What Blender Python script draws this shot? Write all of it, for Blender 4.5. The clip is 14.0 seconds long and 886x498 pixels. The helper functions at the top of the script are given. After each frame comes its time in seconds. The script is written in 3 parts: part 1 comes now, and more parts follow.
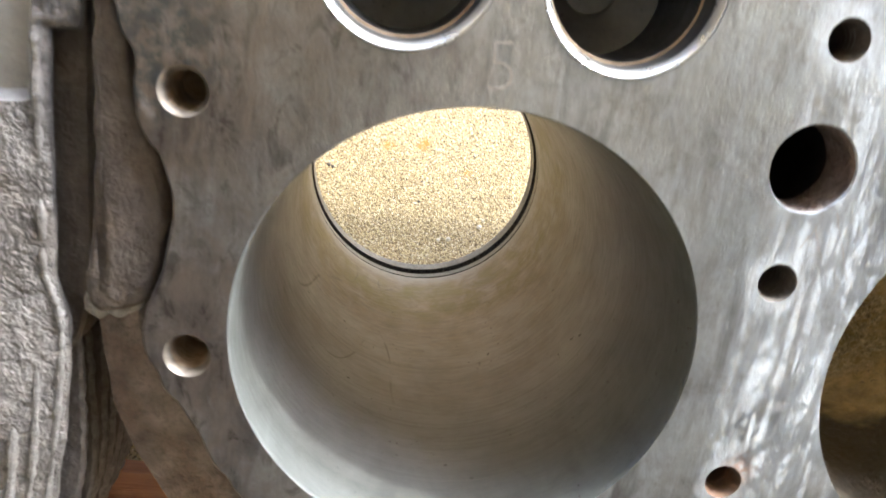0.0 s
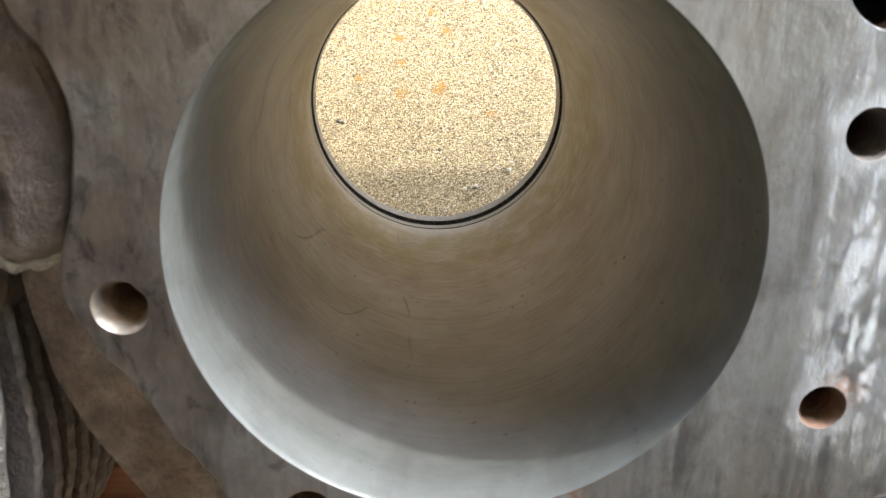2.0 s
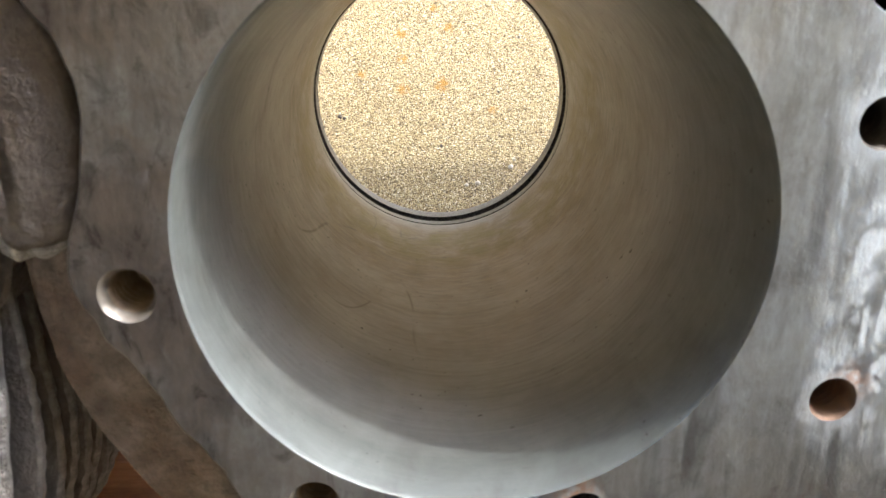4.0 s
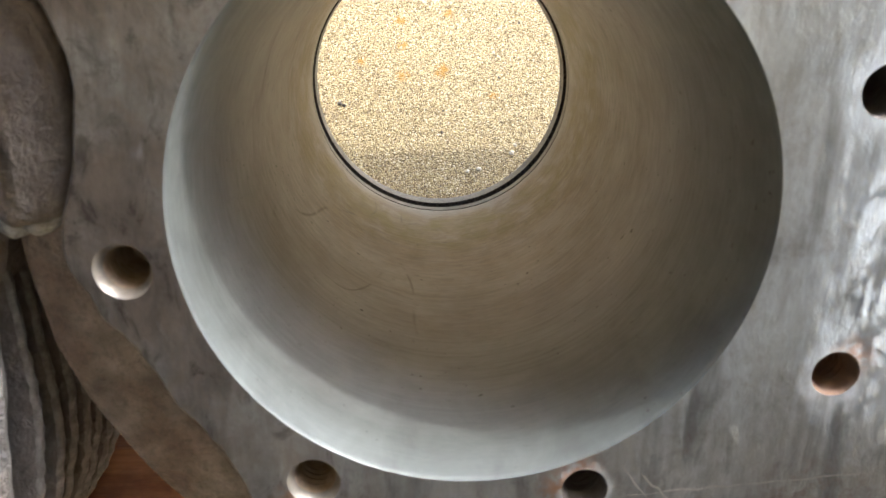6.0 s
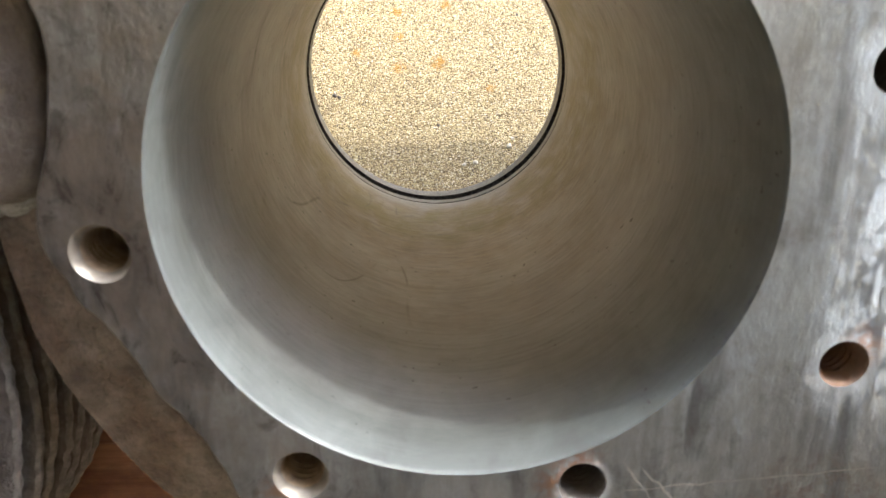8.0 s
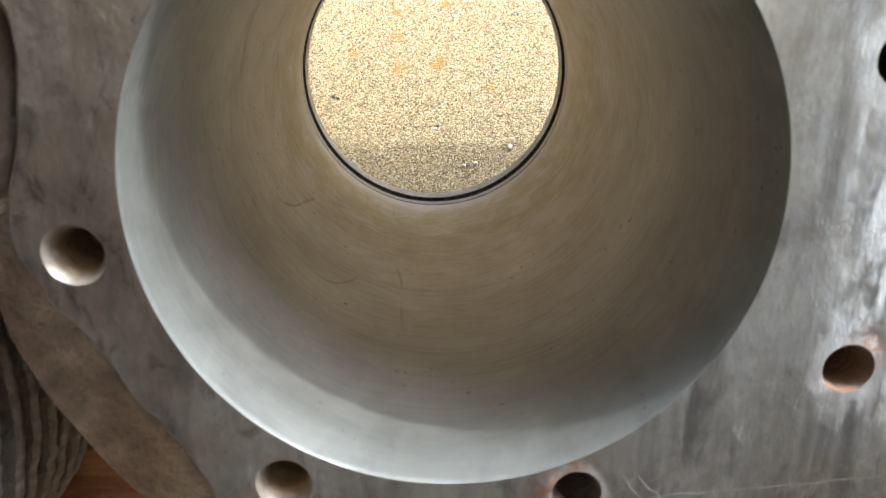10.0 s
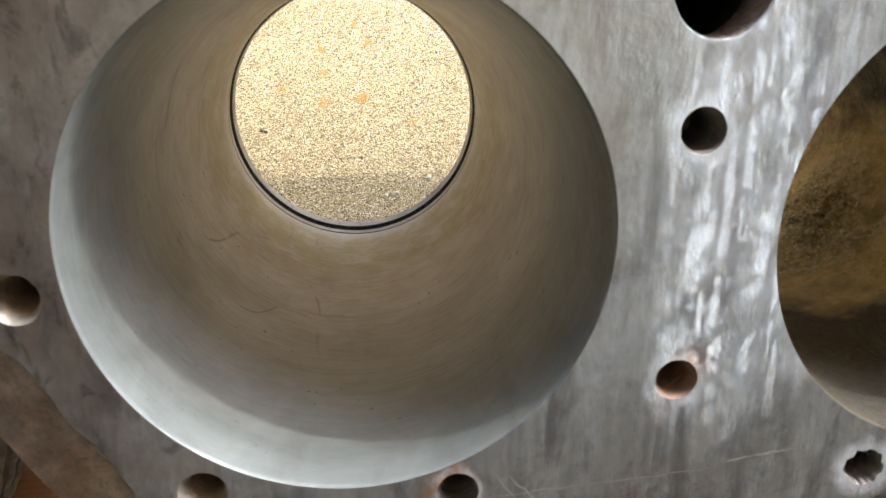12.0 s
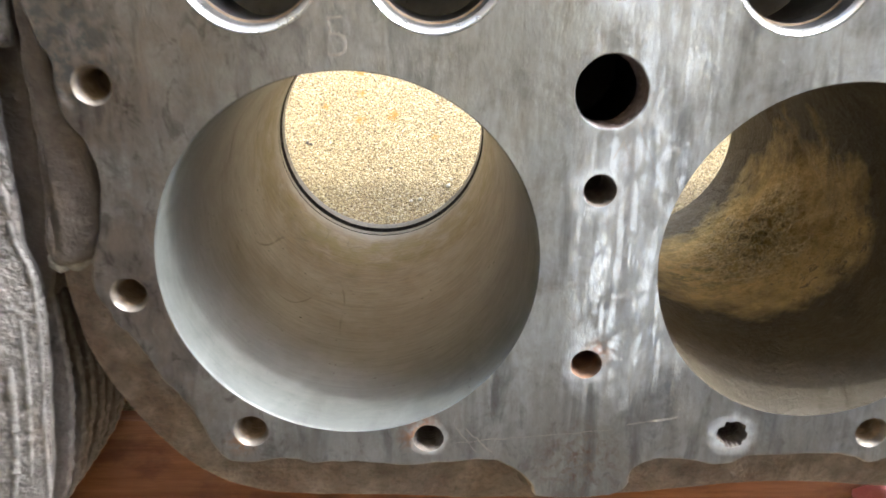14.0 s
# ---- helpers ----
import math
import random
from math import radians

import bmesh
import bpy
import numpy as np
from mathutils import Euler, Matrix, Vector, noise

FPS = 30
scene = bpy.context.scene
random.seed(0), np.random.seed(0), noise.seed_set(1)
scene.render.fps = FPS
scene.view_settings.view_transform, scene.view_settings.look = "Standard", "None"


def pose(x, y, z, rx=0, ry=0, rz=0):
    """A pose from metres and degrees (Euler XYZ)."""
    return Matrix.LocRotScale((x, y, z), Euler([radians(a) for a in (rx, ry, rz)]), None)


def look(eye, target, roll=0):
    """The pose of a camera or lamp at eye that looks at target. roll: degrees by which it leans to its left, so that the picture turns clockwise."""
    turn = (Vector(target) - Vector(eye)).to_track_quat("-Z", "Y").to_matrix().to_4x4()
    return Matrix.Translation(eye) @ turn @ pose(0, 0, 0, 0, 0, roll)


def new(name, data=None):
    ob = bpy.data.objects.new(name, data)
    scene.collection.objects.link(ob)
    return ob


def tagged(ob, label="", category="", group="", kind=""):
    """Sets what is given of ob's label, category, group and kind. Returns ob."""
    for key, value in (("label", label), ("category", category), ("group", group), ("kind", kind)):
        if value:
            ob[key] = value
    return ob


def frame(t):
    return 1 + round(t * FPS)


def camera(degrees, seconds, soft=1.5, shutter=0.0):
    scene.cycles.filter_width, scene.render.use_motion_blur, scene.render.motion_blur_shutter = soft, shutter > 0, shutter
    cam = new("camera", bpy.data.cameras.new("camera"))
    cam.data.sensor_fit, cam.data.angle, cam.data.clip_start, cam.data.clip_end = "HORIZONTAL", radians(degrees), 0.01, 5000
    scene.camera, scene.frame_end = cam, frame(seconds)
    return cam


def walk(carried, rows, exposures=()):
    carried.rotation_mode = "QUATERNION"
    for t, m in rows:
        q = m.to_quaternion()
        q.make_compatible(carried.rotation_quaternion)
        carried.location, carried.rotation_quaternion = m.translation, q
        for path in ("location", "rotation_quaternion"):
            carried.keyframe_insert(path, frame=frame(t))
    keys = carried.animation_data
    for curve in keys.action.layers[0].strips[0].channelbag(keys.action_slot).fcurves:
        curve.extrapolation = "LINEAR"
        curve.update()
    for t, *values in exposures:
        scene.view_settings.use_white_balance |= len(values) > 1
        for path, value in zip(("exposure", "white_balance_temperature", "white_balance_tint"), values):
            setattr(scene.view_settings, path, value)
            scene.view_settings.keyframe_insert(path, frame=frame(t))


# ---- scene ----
cam = camera(60.97, 14.0, soft=1.5, shutter=0.2)
cam.data.dof.use_dof = True
cam.data.dof.focus_distance = 0.31
cam.data.dof.aperture_fstop = 62.0
# The cylinder block leans back by 40 degrees; its deck frame has the first bore's mouth as origin.
DECK = pose(0, 0, 0.1566, 40, 0, 0)
ROWS = [
    (0, -0.01819, 0.05125, 0.11377, -17.69, -4.01, 6.81),
    (0.2, -0.01365, 0.03615, 0.10231, -17.76, -5.20, 4.94),
    (0.5, -0.00749, 0.01512, 0.08149, -16.43, -2.05, -1.08),
    (1, -0.00851, 0.01953, 0.08088, -18.57, -1.97, -0.22),
    (1.5, -0.00709, 0.02942, 0.08729, -18.62, -1.75, 0.52),
    (2, -0.00621, 0.03212, 0.09168, -18.54, -1.96, -0.34),
    (4.5, -0.00806, 0.02968, 0.09139, -18.50, -2.18, 0.01),
    (5, -0.00728, 0.02878, 0.09171, -18.56, -2.25, 0.02),
    (5.5, -0.00742, 0.02842, 0.09178, -18.62, -2.16, -0.47),
    (6, -0.00722, 0.02766, 0.09135, -18.95, -2.00, -0.47),
    (6.5, -0.00597, 0.02666, 0.09087, -19.22, -2.11, -0.35),
    (7, -0.00545, 0.02667, 0.09145, -18.92, -2.09, -0.50),
    (7.5, -0.00650, 0.02557, 0.08993, -18.92, -2.10, -0.23),
    (10, -0.00390, 0.02271, 0.08504, -18.65, -1.65, -0.51),
    (10.5, -0.00095, 0.02485, 0.08530, -18.17, -1.78, -1.33),
    (11, -0.00336, 0.02820, 0.08891, -18.89, -1.82, 1.25),
    (11.5, -0.00445, 0.03457, 0.09256, -18.55, -4.34, 1.73),
    (12, 0.00321, 0.03152, 0.10120, -17.55, -5.93, -0.04),
    (12.5, 0.00004, 0.02710, 0.10052, -16.77, -6.16, -0.67),
    (13, -0.00139, 0.03227, 0.09935, -15.89, -6.69, 0.65),
    (13.5, -0.00005, 0.03273, 0.10091, -15.92, -5.51, 0.46),
    (13.7, 0.00546, 0.03357, 0.10940, -17.27, -3.81, 0.91),
    (13.8, 0.00896, 0.03879, 0.12086, -17.87, -3.31, 1.46),
    (14, 0.01464, 0.05337, 0.14483, -19.01, -1.74, 0.11),
]
EXPOSURE, KELVIN, TINT, SKY, SUN = 3.27, 5430, 8, 0.13, 0.56
# heading and reach of the added light-shaping roof and walls
OPEN_TO, PANEL_OUT = 26.0, 1.1
walk(cam, [(t, DECK @ pose(*r)) for t, *r in ROWS], exposures=[(0.0, EXPOSURE + 0.32, KELVIN, TINT), (0.6, EXPOSURE, KELVIN, TINT), (13.5, EXPOSURE + 0.05, KELVIN, TINT), (14.0, EXPOSURE + 0.22, KELVIN, TINT)])

# ---- light: hazy sun that grazes the deck from behind the block, open sky ----
SUN_UP, SUN_TURN = 41.0, 52.0
world = bpy.data.worlds.new("sky")
world.use_nodes = True
scene.world = world
wn = world.node_tree.nodes
sky = wn.new("ShaderNodeTexSky")
sky.sky_type = "NISHITA"
sky.sun_disc = False
sky.sun_elevation = radians(SUN_UP)
sky.sun_rotation = radians(SUN_TURN)
sky.dust_density = 4.0
wn["Background"].inputs[1].default_value = SKY
world.node_tree.links.new(sky.outputs[0], wn["Background"].inputs[0])
sun = new("sun", bpy.data.lights.new("sun", "SUN"))
sun.data.energy = SUN
sun.data.angle = radians(0.8)
sun.data.color = (1.0, 0.89, 0.72)
up, turn = radians(SUN_UP), radians(SUN_TURN)
sun.matrix_world = look((3 * math.cos(up) * math.sin(turn), 3 * math.cos(up) * math.cos(turn), 3 * math.sin(up)), (0, 0, 0))


# ---- materials ----
class Nodes:
    """A small node builder round one material."""

    def __init__(self, name):
        self.mat = bpy.data.materials.new(name)
        self.mat.use_nodes = True
        self.tree = self.mat.node_tree
        self.bsdf = self.tree.nodes["Principled BSDF"]
        self.coords = self.tree.nodes.new("ShaderNodeTexCoord").outputs["Object"]

    def put(self, socket, value):
        if isinstance(value, (int, float, tuple)):
            socket.default_value = value
        else:
            self.tree.links.new(value, socket)

    def node(self, kind, ins, out=0, **props):
        n = self.tree.nodes.new(kind)
        for key, value in props.items():
            if key == "operation":
                n.operation = value
            elif key == "dims":
                n.noise_dimensions = value
            elif key == "feature":
                n.feature = value
            elif key == "blend":
                n.blend_type = value
        for key, value in ins.items():
            self.put(n.inputs[key], value)
        return n.outputs[out]

    def scaled(self, sx, sy, sz):
        return self.node("ShaderNodeMapping", {"Vector": self.coords, "Scale": (sx, sy, sz)})

    def noise(self, scale, detail=4.0, rough=0.6, stretch=None, twist=0.0):
        v = self.scaled(*stretch) if stretch else self.coords
        return self.node("ShaderNodeTexNoise", {"Vector": v, "Scale": scale, "Detail": detail, "Roughness": rough, "Distortion": twist})

    def cells(self, scale):
        return self.node("ShaderNodeTexVoronoi", {"Vector": self.coords, "Scale": scale})

    def ramp(self, value, lo, hi, a=0.0, b=1.0):
        return self.node("ShaderNodeMapRange", {0: value, 1: lo, 2: hi, 3: a, 4: b})

    def math(self, op, a, b=0.0):
        return self.node("ShaderNodeMath", {0: a, 1: b}, operation=op)

    def mix(self, fac, a, b):
        n = self.tree.nodes.new("ShaderNodeMix")
        n.data_type = "RGBA"
        for key, value in ((0, fac), (6, a), (7, b)):
            if isinstance(value, tuple) and len(value) == 3:
                value = (*value, 1.0)
            self.put(n.inputs[key], value)
        return n.outputs[2]

    def line(self, value, level, width):
        """1 along the curve where the value passes the level."""
        return self.ramp(self.math("ABSOLUTE", self.math("SUBTRACT", value, level)), 0.0, width, 1.0, 0.0)

    def veins(self, scale, stretch, warp, width):
        """Wandering thin lines along warped cell borders."""
        push = self.node("ShaderNodeVectorMath", {0: self.node("ShaderNodeTexNoise", {"Vector": self.coords, "Scale": scale * 0.8, "Detail": 3.0}, out=1), 1: (warp, warp, warp)}, operation="MULTIPLY")
        v = self.node("ShaderNodeVectorMath", {0: self.scaled(*stretch), 1: push}, operation="ADD")
        d = self.node("ShaderNodeTexVoronoi", {"Vector": v, "Scale": scale}, feature="DISTANCE_TO_EDGE")
        return self.ramp(d, 0.0, width, 1.0, 0.0)

    def axis(self, i):
        return self.node("ShaderNodeSeparateXYZ", {0: self.coords}, out=i)

    def near(self, x, y, radius):
        """1 at the point (x, y), falling to 0 at the radius."""
        d = self.node("ShaderNodeVectorMath", {0: self.node("ShaderNodeVectorMath", {0: self.coords, 1: (1.0, 1.0, 0.0)}, operation="MULTIPLY"),
                                               1: (x, y, 0.0)}, out=1, operation="DISTANCE")
        return self.ramp(d, 0.0, radius, 1.0, 0.0)

    def finish(self, color, rough, metal=0.0, bump=None, depth=0.0005, strength=0.5):
        if isinstance(color, tuple):
            color = (*color, 1.0)
        self.put(self.bsdf.inputs["Base Color"], color)
        self.put(self.bsdf.inputs["Roughness"], rough)
        self.put(self.bsdf.inputs["Metallic"], metal)
        if bump is not None:
            b = self.node("ShaderNodeBump", {"Height": bump, "Distance": depth, "Strength": strength})
            self.put(self.bsdf.inputs["Normal"], b)
        return self.mat


def deck_metal():
    n = Nodes("machined_iron")
    x, y = n.axis(0), n.axis(1)
    big = n.noise(34, 5, 0.62)
    mid = n.noise(130, 5, 0.65, (1.0, 0.6, 1.0), 0.5)
    fine = n.noise(850, 4, 0.7, (1.0, 0.4, 1.0))
    col = n.mix(n.ramp(big, 0.35, 0.65), (0.61, 0.665, 0.715), (0.78, 0.84, 0.895))
    # oily brown film plus painted dimmer light, heaviest at casting end and lower margin
    film_and_shade = n.math("MAXIMUM", n.ramp(n.math("ADD", x, n.ramp(big, 0.3, 0.7, -0.012, 0.012)), -0.045, 0.034, 1.0, 0.0), n.ramp(n.math("ADD", y, n.ramp(mid, 0.3, 0.7, -0.006, 0.006)), -0.042, -0.018, 0.48, 0.0))
    film_and_shade = n.math("MULTIPLY", film_and_shade, n.ramp(n.noise(55, 5, 0.65), 0.28, 0.55, 0.6, 1.0))
    col = n.mix(n.math("MULTIPLY", film_and_shade, 0.9), col, n.mix(n.ramp(mid, 0.35, 0.65), (0.118, 0.086, 0.065), (0.220, 0.174, 0.142)))
    # soft upright wiping marks in the film
    wipe = n.noise(150, 4, 0.6, (1.0, 0.13, 1.0), 0.4)
    col = n.mix(n.ramp(wipe, 0.50, 0.66, 0.0, 0.42), col, (0.27, 0.25, 0.232))
    col = n.mix(n.ramp(wipe, 0.47, 0.33, 0.0, 0.55), col, (0.062, 0.057, 0.057))
    grime = n.noise(240, 6, 0.72, (1.0, 0.5, 1.0), 0.8)
    col = n.mix(n.math("MULTIPLY", n.ramp(grime, 0.50, 0.62, 0.0, 0.6), film_and_shade), col, (0.30, 0.265, 0.232))
    col = n.mix(n.math("MULTIPLY", n.ramp(grime, 0.46, 0.36, 0.0, 0.65), film_and_shade), col, (0.045, 0.036, 0.030))
    mottle = n.noise(85, 8, 0.72, (1.0, 0.75, 1.0), 0.3)
    col = n.mix(n.ramp(mottle, 0.51, 0.66, 0.0, 0.45), col, (0.17, 0.163, 0.16))
    col = n.mix(n.ramp(mottle, 0.46, 0.36, 0.0, 0.3), col, (0.40, 0.40, 0.40))
    brush = n.noise(420, 5, 0.7, (1.0, 0.12, 1.0), 0.2)
    col = n.mix(n.ramp(brush, 0.54, 0.70, 0.0, 0.16), col, (0.17, 0.165, 0.165))
    # chalky smears between the bores: broken upright dashes, loops and veins
    across = n.math("ABSOLUTE", n.math("SUBTRACT", x, n.ramp(mid, 0.3, 0.7, 0.0565, 0.0605)))
    zone = n.math("MULTIPLY", n.ramp(across, 0.006, 0.016, 1.0, 0.0), n.math("MULTIPLY", n.ramp(y, -0.036, -0.020), n.ramp(y, 0.02, 0.06, 1.0, 0.35)))
    dash = n.noise(430, 3, 0.6, (1.0, 0.06, 1.0), 0.2)
    broken = n.noise(330, 5, 0.7, (0.9, 0.6, 1.0), 0.6)
    chalk = n.math("MULTIPLY", n.ramp(dash, 0.47, 0.53), n.ramp(broken, 0.42, 0.54, 0.05, 1.0))
    veins = n.math("MULTIPLY", n.veins(330, (1.0, 0.6, 1.0), 0.006, 0.12), n.ramp(broken, 0.38, 0.5))
    chalk = n.math("MULTIPLY", n.math("MAXIMUM", chalk, n.math("MULTIPLY", veins, 0.55)), zone)
    haze = n.math("MULTIPLY", n.math("MULTIPLY", zone, n.ramp(n.noise(90, 4, 0.6, (1.0, 0.4, 1.0)), 0.36, 0.58)), 0.22)
    stray = n.math("MULTIPLY", n.ramp(n.noise(260, 4, 0.6, (1.0, 0.3, 1.0), 0.9), 0.60, 0.74), n.ramp(n.noise(45, 2), 0.45, 0.58))
    chalk = n.math("MAXIMUM", n.math("MAXIMUM", chalk, haze), n.math("MULTIPLY", stray, 0.32))
    # milky rims worn round some bolt holes
    for px, py, size in ((0.0502, -0.0232, 0.0068), (0.0505, 0.0155, 0.0078), (0.0517, 0.055, 0.0078), (0.0845, -0.0414, 0.0072), (0.0160, -0.0411, 0.0055)):
        ring = n.math("MULTIPLY", n.ramp(n.math("ADD", n.near(px, py, size), n.ramp(n.noise(420, 3), 0.3, 0.7, -0.12, 0.12)), 0.12, 0.42), n.ramp(n.noise(380, 4, 0.7), 0.3, 0.65, 0.1, 0.75))
        chalk = n.math("MAXIMUM", chalk, ring)
    col = n.mix(n.math("MULTIPLY", n.math("MULTIPLY", chalk, n.ramp(n.noise(900, 4, 0.7, (1.0, 0.5, 1.0)), 0.40, 0.56, 0.35, 1.0)), 0.82), col, (0.60, 0.66, 0.72))
    # rust blushes
    rust = n.math("MULTIPLY", n.ramp(n.noise(75, 5, 0.7), 0.56, 0.70), n.ramp(n.noise(420, 4, 0.7), 0.42, 0.6))
    col = n.mix(n.math("MULTIPLY", rust, 0.45), col, (0.20, 0.135, 0.10))
    scab = n.math("MULTIPLY", n.near(0.0505, -0.048, 0.014), n.ramp(n.noise(520, 4, 0.7), 0.48, 0.56))
    col = n.mix(n.math("MULTIPLY", scab, 0.8), col, n.mix(n.ramp(fine, 0.4, 0.6), (0.20, 0.11, 0.085), (0.42, 0.38, 0.33)))
    for px, py in ((0.0525, -0.0205), (0.0122, -0.0408), (-0.0255, -0.0415), (0.0150, -0.0375)):
        spot = n.math("MULTIPLY", n.near(px, py, 0.0042), n.ramp(n.noise(600, 3), 0.35, 0.55))
        col = n.mix(n.math("MULTIPLY", spot, 0.8), col, (0.42, 0.2, 0.08))
    # dark bluing near the end stud
    blue = n.math("MULTIPLY", n.ramp(n.near(-0.0530, 0.043, 0.015), 0.0, 0.5), n.ramp(n.noise(300, 5, 0.65), 0.44, 0.56))
    col = n.mix(n.math("MULTIPLY", blue, 0.75), col, (0.10, 0.12, 0.135))
    col = n.mix(n.ramp(fine, 0.3, 0.75, 0.0, 0.22), col, (0.13, 0.125, 0.12))
    rough = n.ramp(n.math("ADD", n.math("MULTIPLY", mid, 0.6), n.math("MULTIPLY", chalk, 0.4)), 0.25, 0.75, 0.32, 0.52)
    metal = n.ramp(chalk, 0.0, 1.0, 0.96, 0.25)
    h = n.math("ADD", n.math("MULTIPLY", fine, 0.5), n.math("ADD", mid, n.math("MULTIPLY", mottle, 0.6)))
    return n.finish(col, rough, metal, h, 0.0007, 0.42)


def cast_metal(name, dark, light, rust, grain=230.0, metal=0.35, rust_more=0.0, depth=0.0012):
    n = Nodes(name)
    a, b, c = n.noise(grain, 5, 0.65), n.noise(60, 4, 0.6), n.noise(grain * 4, 4, 0.7)
    col = n.mix(n.ramp(a, 0.3, 0.7), dark, light)
    col = n.mix(n.ramp(b, 0.52 - rust_more, 0.72 - rust_more, 0.0, 0.8), col, rust)
    col = n.mix(n.ramp(c, 0.44, 0.62, 0.0, 0.5), col, (0.07, 0.062, 0.058))
    lump = n.noise(grain * 0.35, 6, 0.7)
    col = n.mix(n.ramp(lump, 0.49, 0.62, 0.0, 0.65), col, dark)
    h = n.math("ADD", n.math("MULTIPLY", lump, 2.2), n.math("ADD", a, n.math("MULTIPLY", c, 0.35)))
    return n.finish(col, n.ramp(c, 0.3, 0.7, 0.42, 0.68), metal, h, depth * 2.0, 0.8)


def bore_metal():
    n = Nodes("worn_bore_wall")
    x, z = n.axis(0), n.axis(2)
    hone = n.noise(520, 4, 0.7, (0.35, 0.35, 1.6), 0.4)
    fine = n.noise(2200, 3, 0.7, (0.3, 0.3, 1.0))
    big = n.noise(42, 4, 0.6)
    cloud = n.noise(120, 5, 0.65, (1.0, 1.0, 0.6), 0.5)
    col = n.mix(n.ramp(big, 0.35, 0.68), (0.25, 0.224, 0.216), (0.335, 0.306, 0.295))
    # oil varnish, deeper towards the open lower end, olive in the last rings
    var = n.math("MULTIPLY", n.ramp(cloud, 0.3, 0.65, 0.5, 1.0), n.ramp(n.math("ADD", z, n.ramp(big, 0.3, 0.7, -0.015, 0.015)), -0.042, -0.108))
    col = n.mix(n.math("MULTIPLY", var, 0.85), col, n.mix(n.ramp(hone, 0.4, 0.65), (0.172, 0.106, 0.040), (0.112, 0.071, 0.028)))
    band = n.math("MULTIPLY", n.ramp(z, -0.092, -0.112), n.ramp(z, -0.1355, -0.128))
    col = n.mix(n.math("MULTIPLY", n.math("MULTIPLY", band, n.ramp(cloud, 0.35, 0.6)), 0.85), col, (0.150, 0.115, 0.028))
    clean = n.ramp(n.math("ADD", z, n.ramp(cloud, 0.3, 0.7, -0.003, 0.003)), -0.132, -0.1385)
    col = n.mix(n.math("MULTIPLY", clean, 0.6), col, (0.27, 0.25, 0.225))
    col = n.mix(n.ramp(hone, 0.45, 0.75, 0.0, 0.16), col, (0.115, 0.095, 0.08))
    # fine rings left by the pistons
    rings = n.noise(60, 6, 0.75, (0.12, 0.12, 14.0), 0.1)
    col = n.mix(n.ramp(rings, 0.52, 0.66, 0.0, 0.34), col, (0.13, 0.11, 0.09))
    # mouth end: duller finish, colour darkened and greened to tone down the sunlit band
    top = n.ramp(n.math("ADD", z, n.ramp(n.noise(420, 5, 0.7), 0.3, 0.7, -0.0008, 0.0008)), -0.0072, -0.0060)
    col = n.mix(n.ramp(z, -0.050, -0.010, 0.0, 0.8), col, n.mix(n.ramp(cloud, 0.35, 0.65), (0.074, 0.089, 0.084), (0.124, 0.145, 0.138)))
    # thin drip lines and specks
    wander = n.noise(34, 1.0, 0.4, (1.0, 1.0, 0.42), 0.4)
    drip = n.math("MULTIPLY", n.math("MULTIPLY", n.line(wander, 0.5, 0.009), n.ramp(n.noise(70, 3, 0.6), 0.45, 0.55)), n.math("MULTIPLY", n.ramp(x, 0.004, -0.012), n.ramp(z, -0.040, -0.06)))
    col = n.mix(n.math("MULTIPLY", drip, 0.75), col, (0.08, 0.062, 0.042))
    speck = n.math("MULTIPLY", n.ramp(n.noise(700, 2, 0.5), 0.69, 0.73), n.ramp(big, 0.42, 0.56))
    col = n.mix(speck, col, (0.05, 0.04, 0.03))
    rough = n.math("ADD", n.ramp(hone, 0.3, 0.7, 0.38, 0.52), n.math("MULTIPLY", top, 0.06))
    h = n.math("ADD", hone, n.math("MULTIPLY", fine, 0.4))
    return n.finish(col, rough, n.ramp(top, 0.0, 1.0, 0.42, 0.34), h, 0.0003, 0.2)


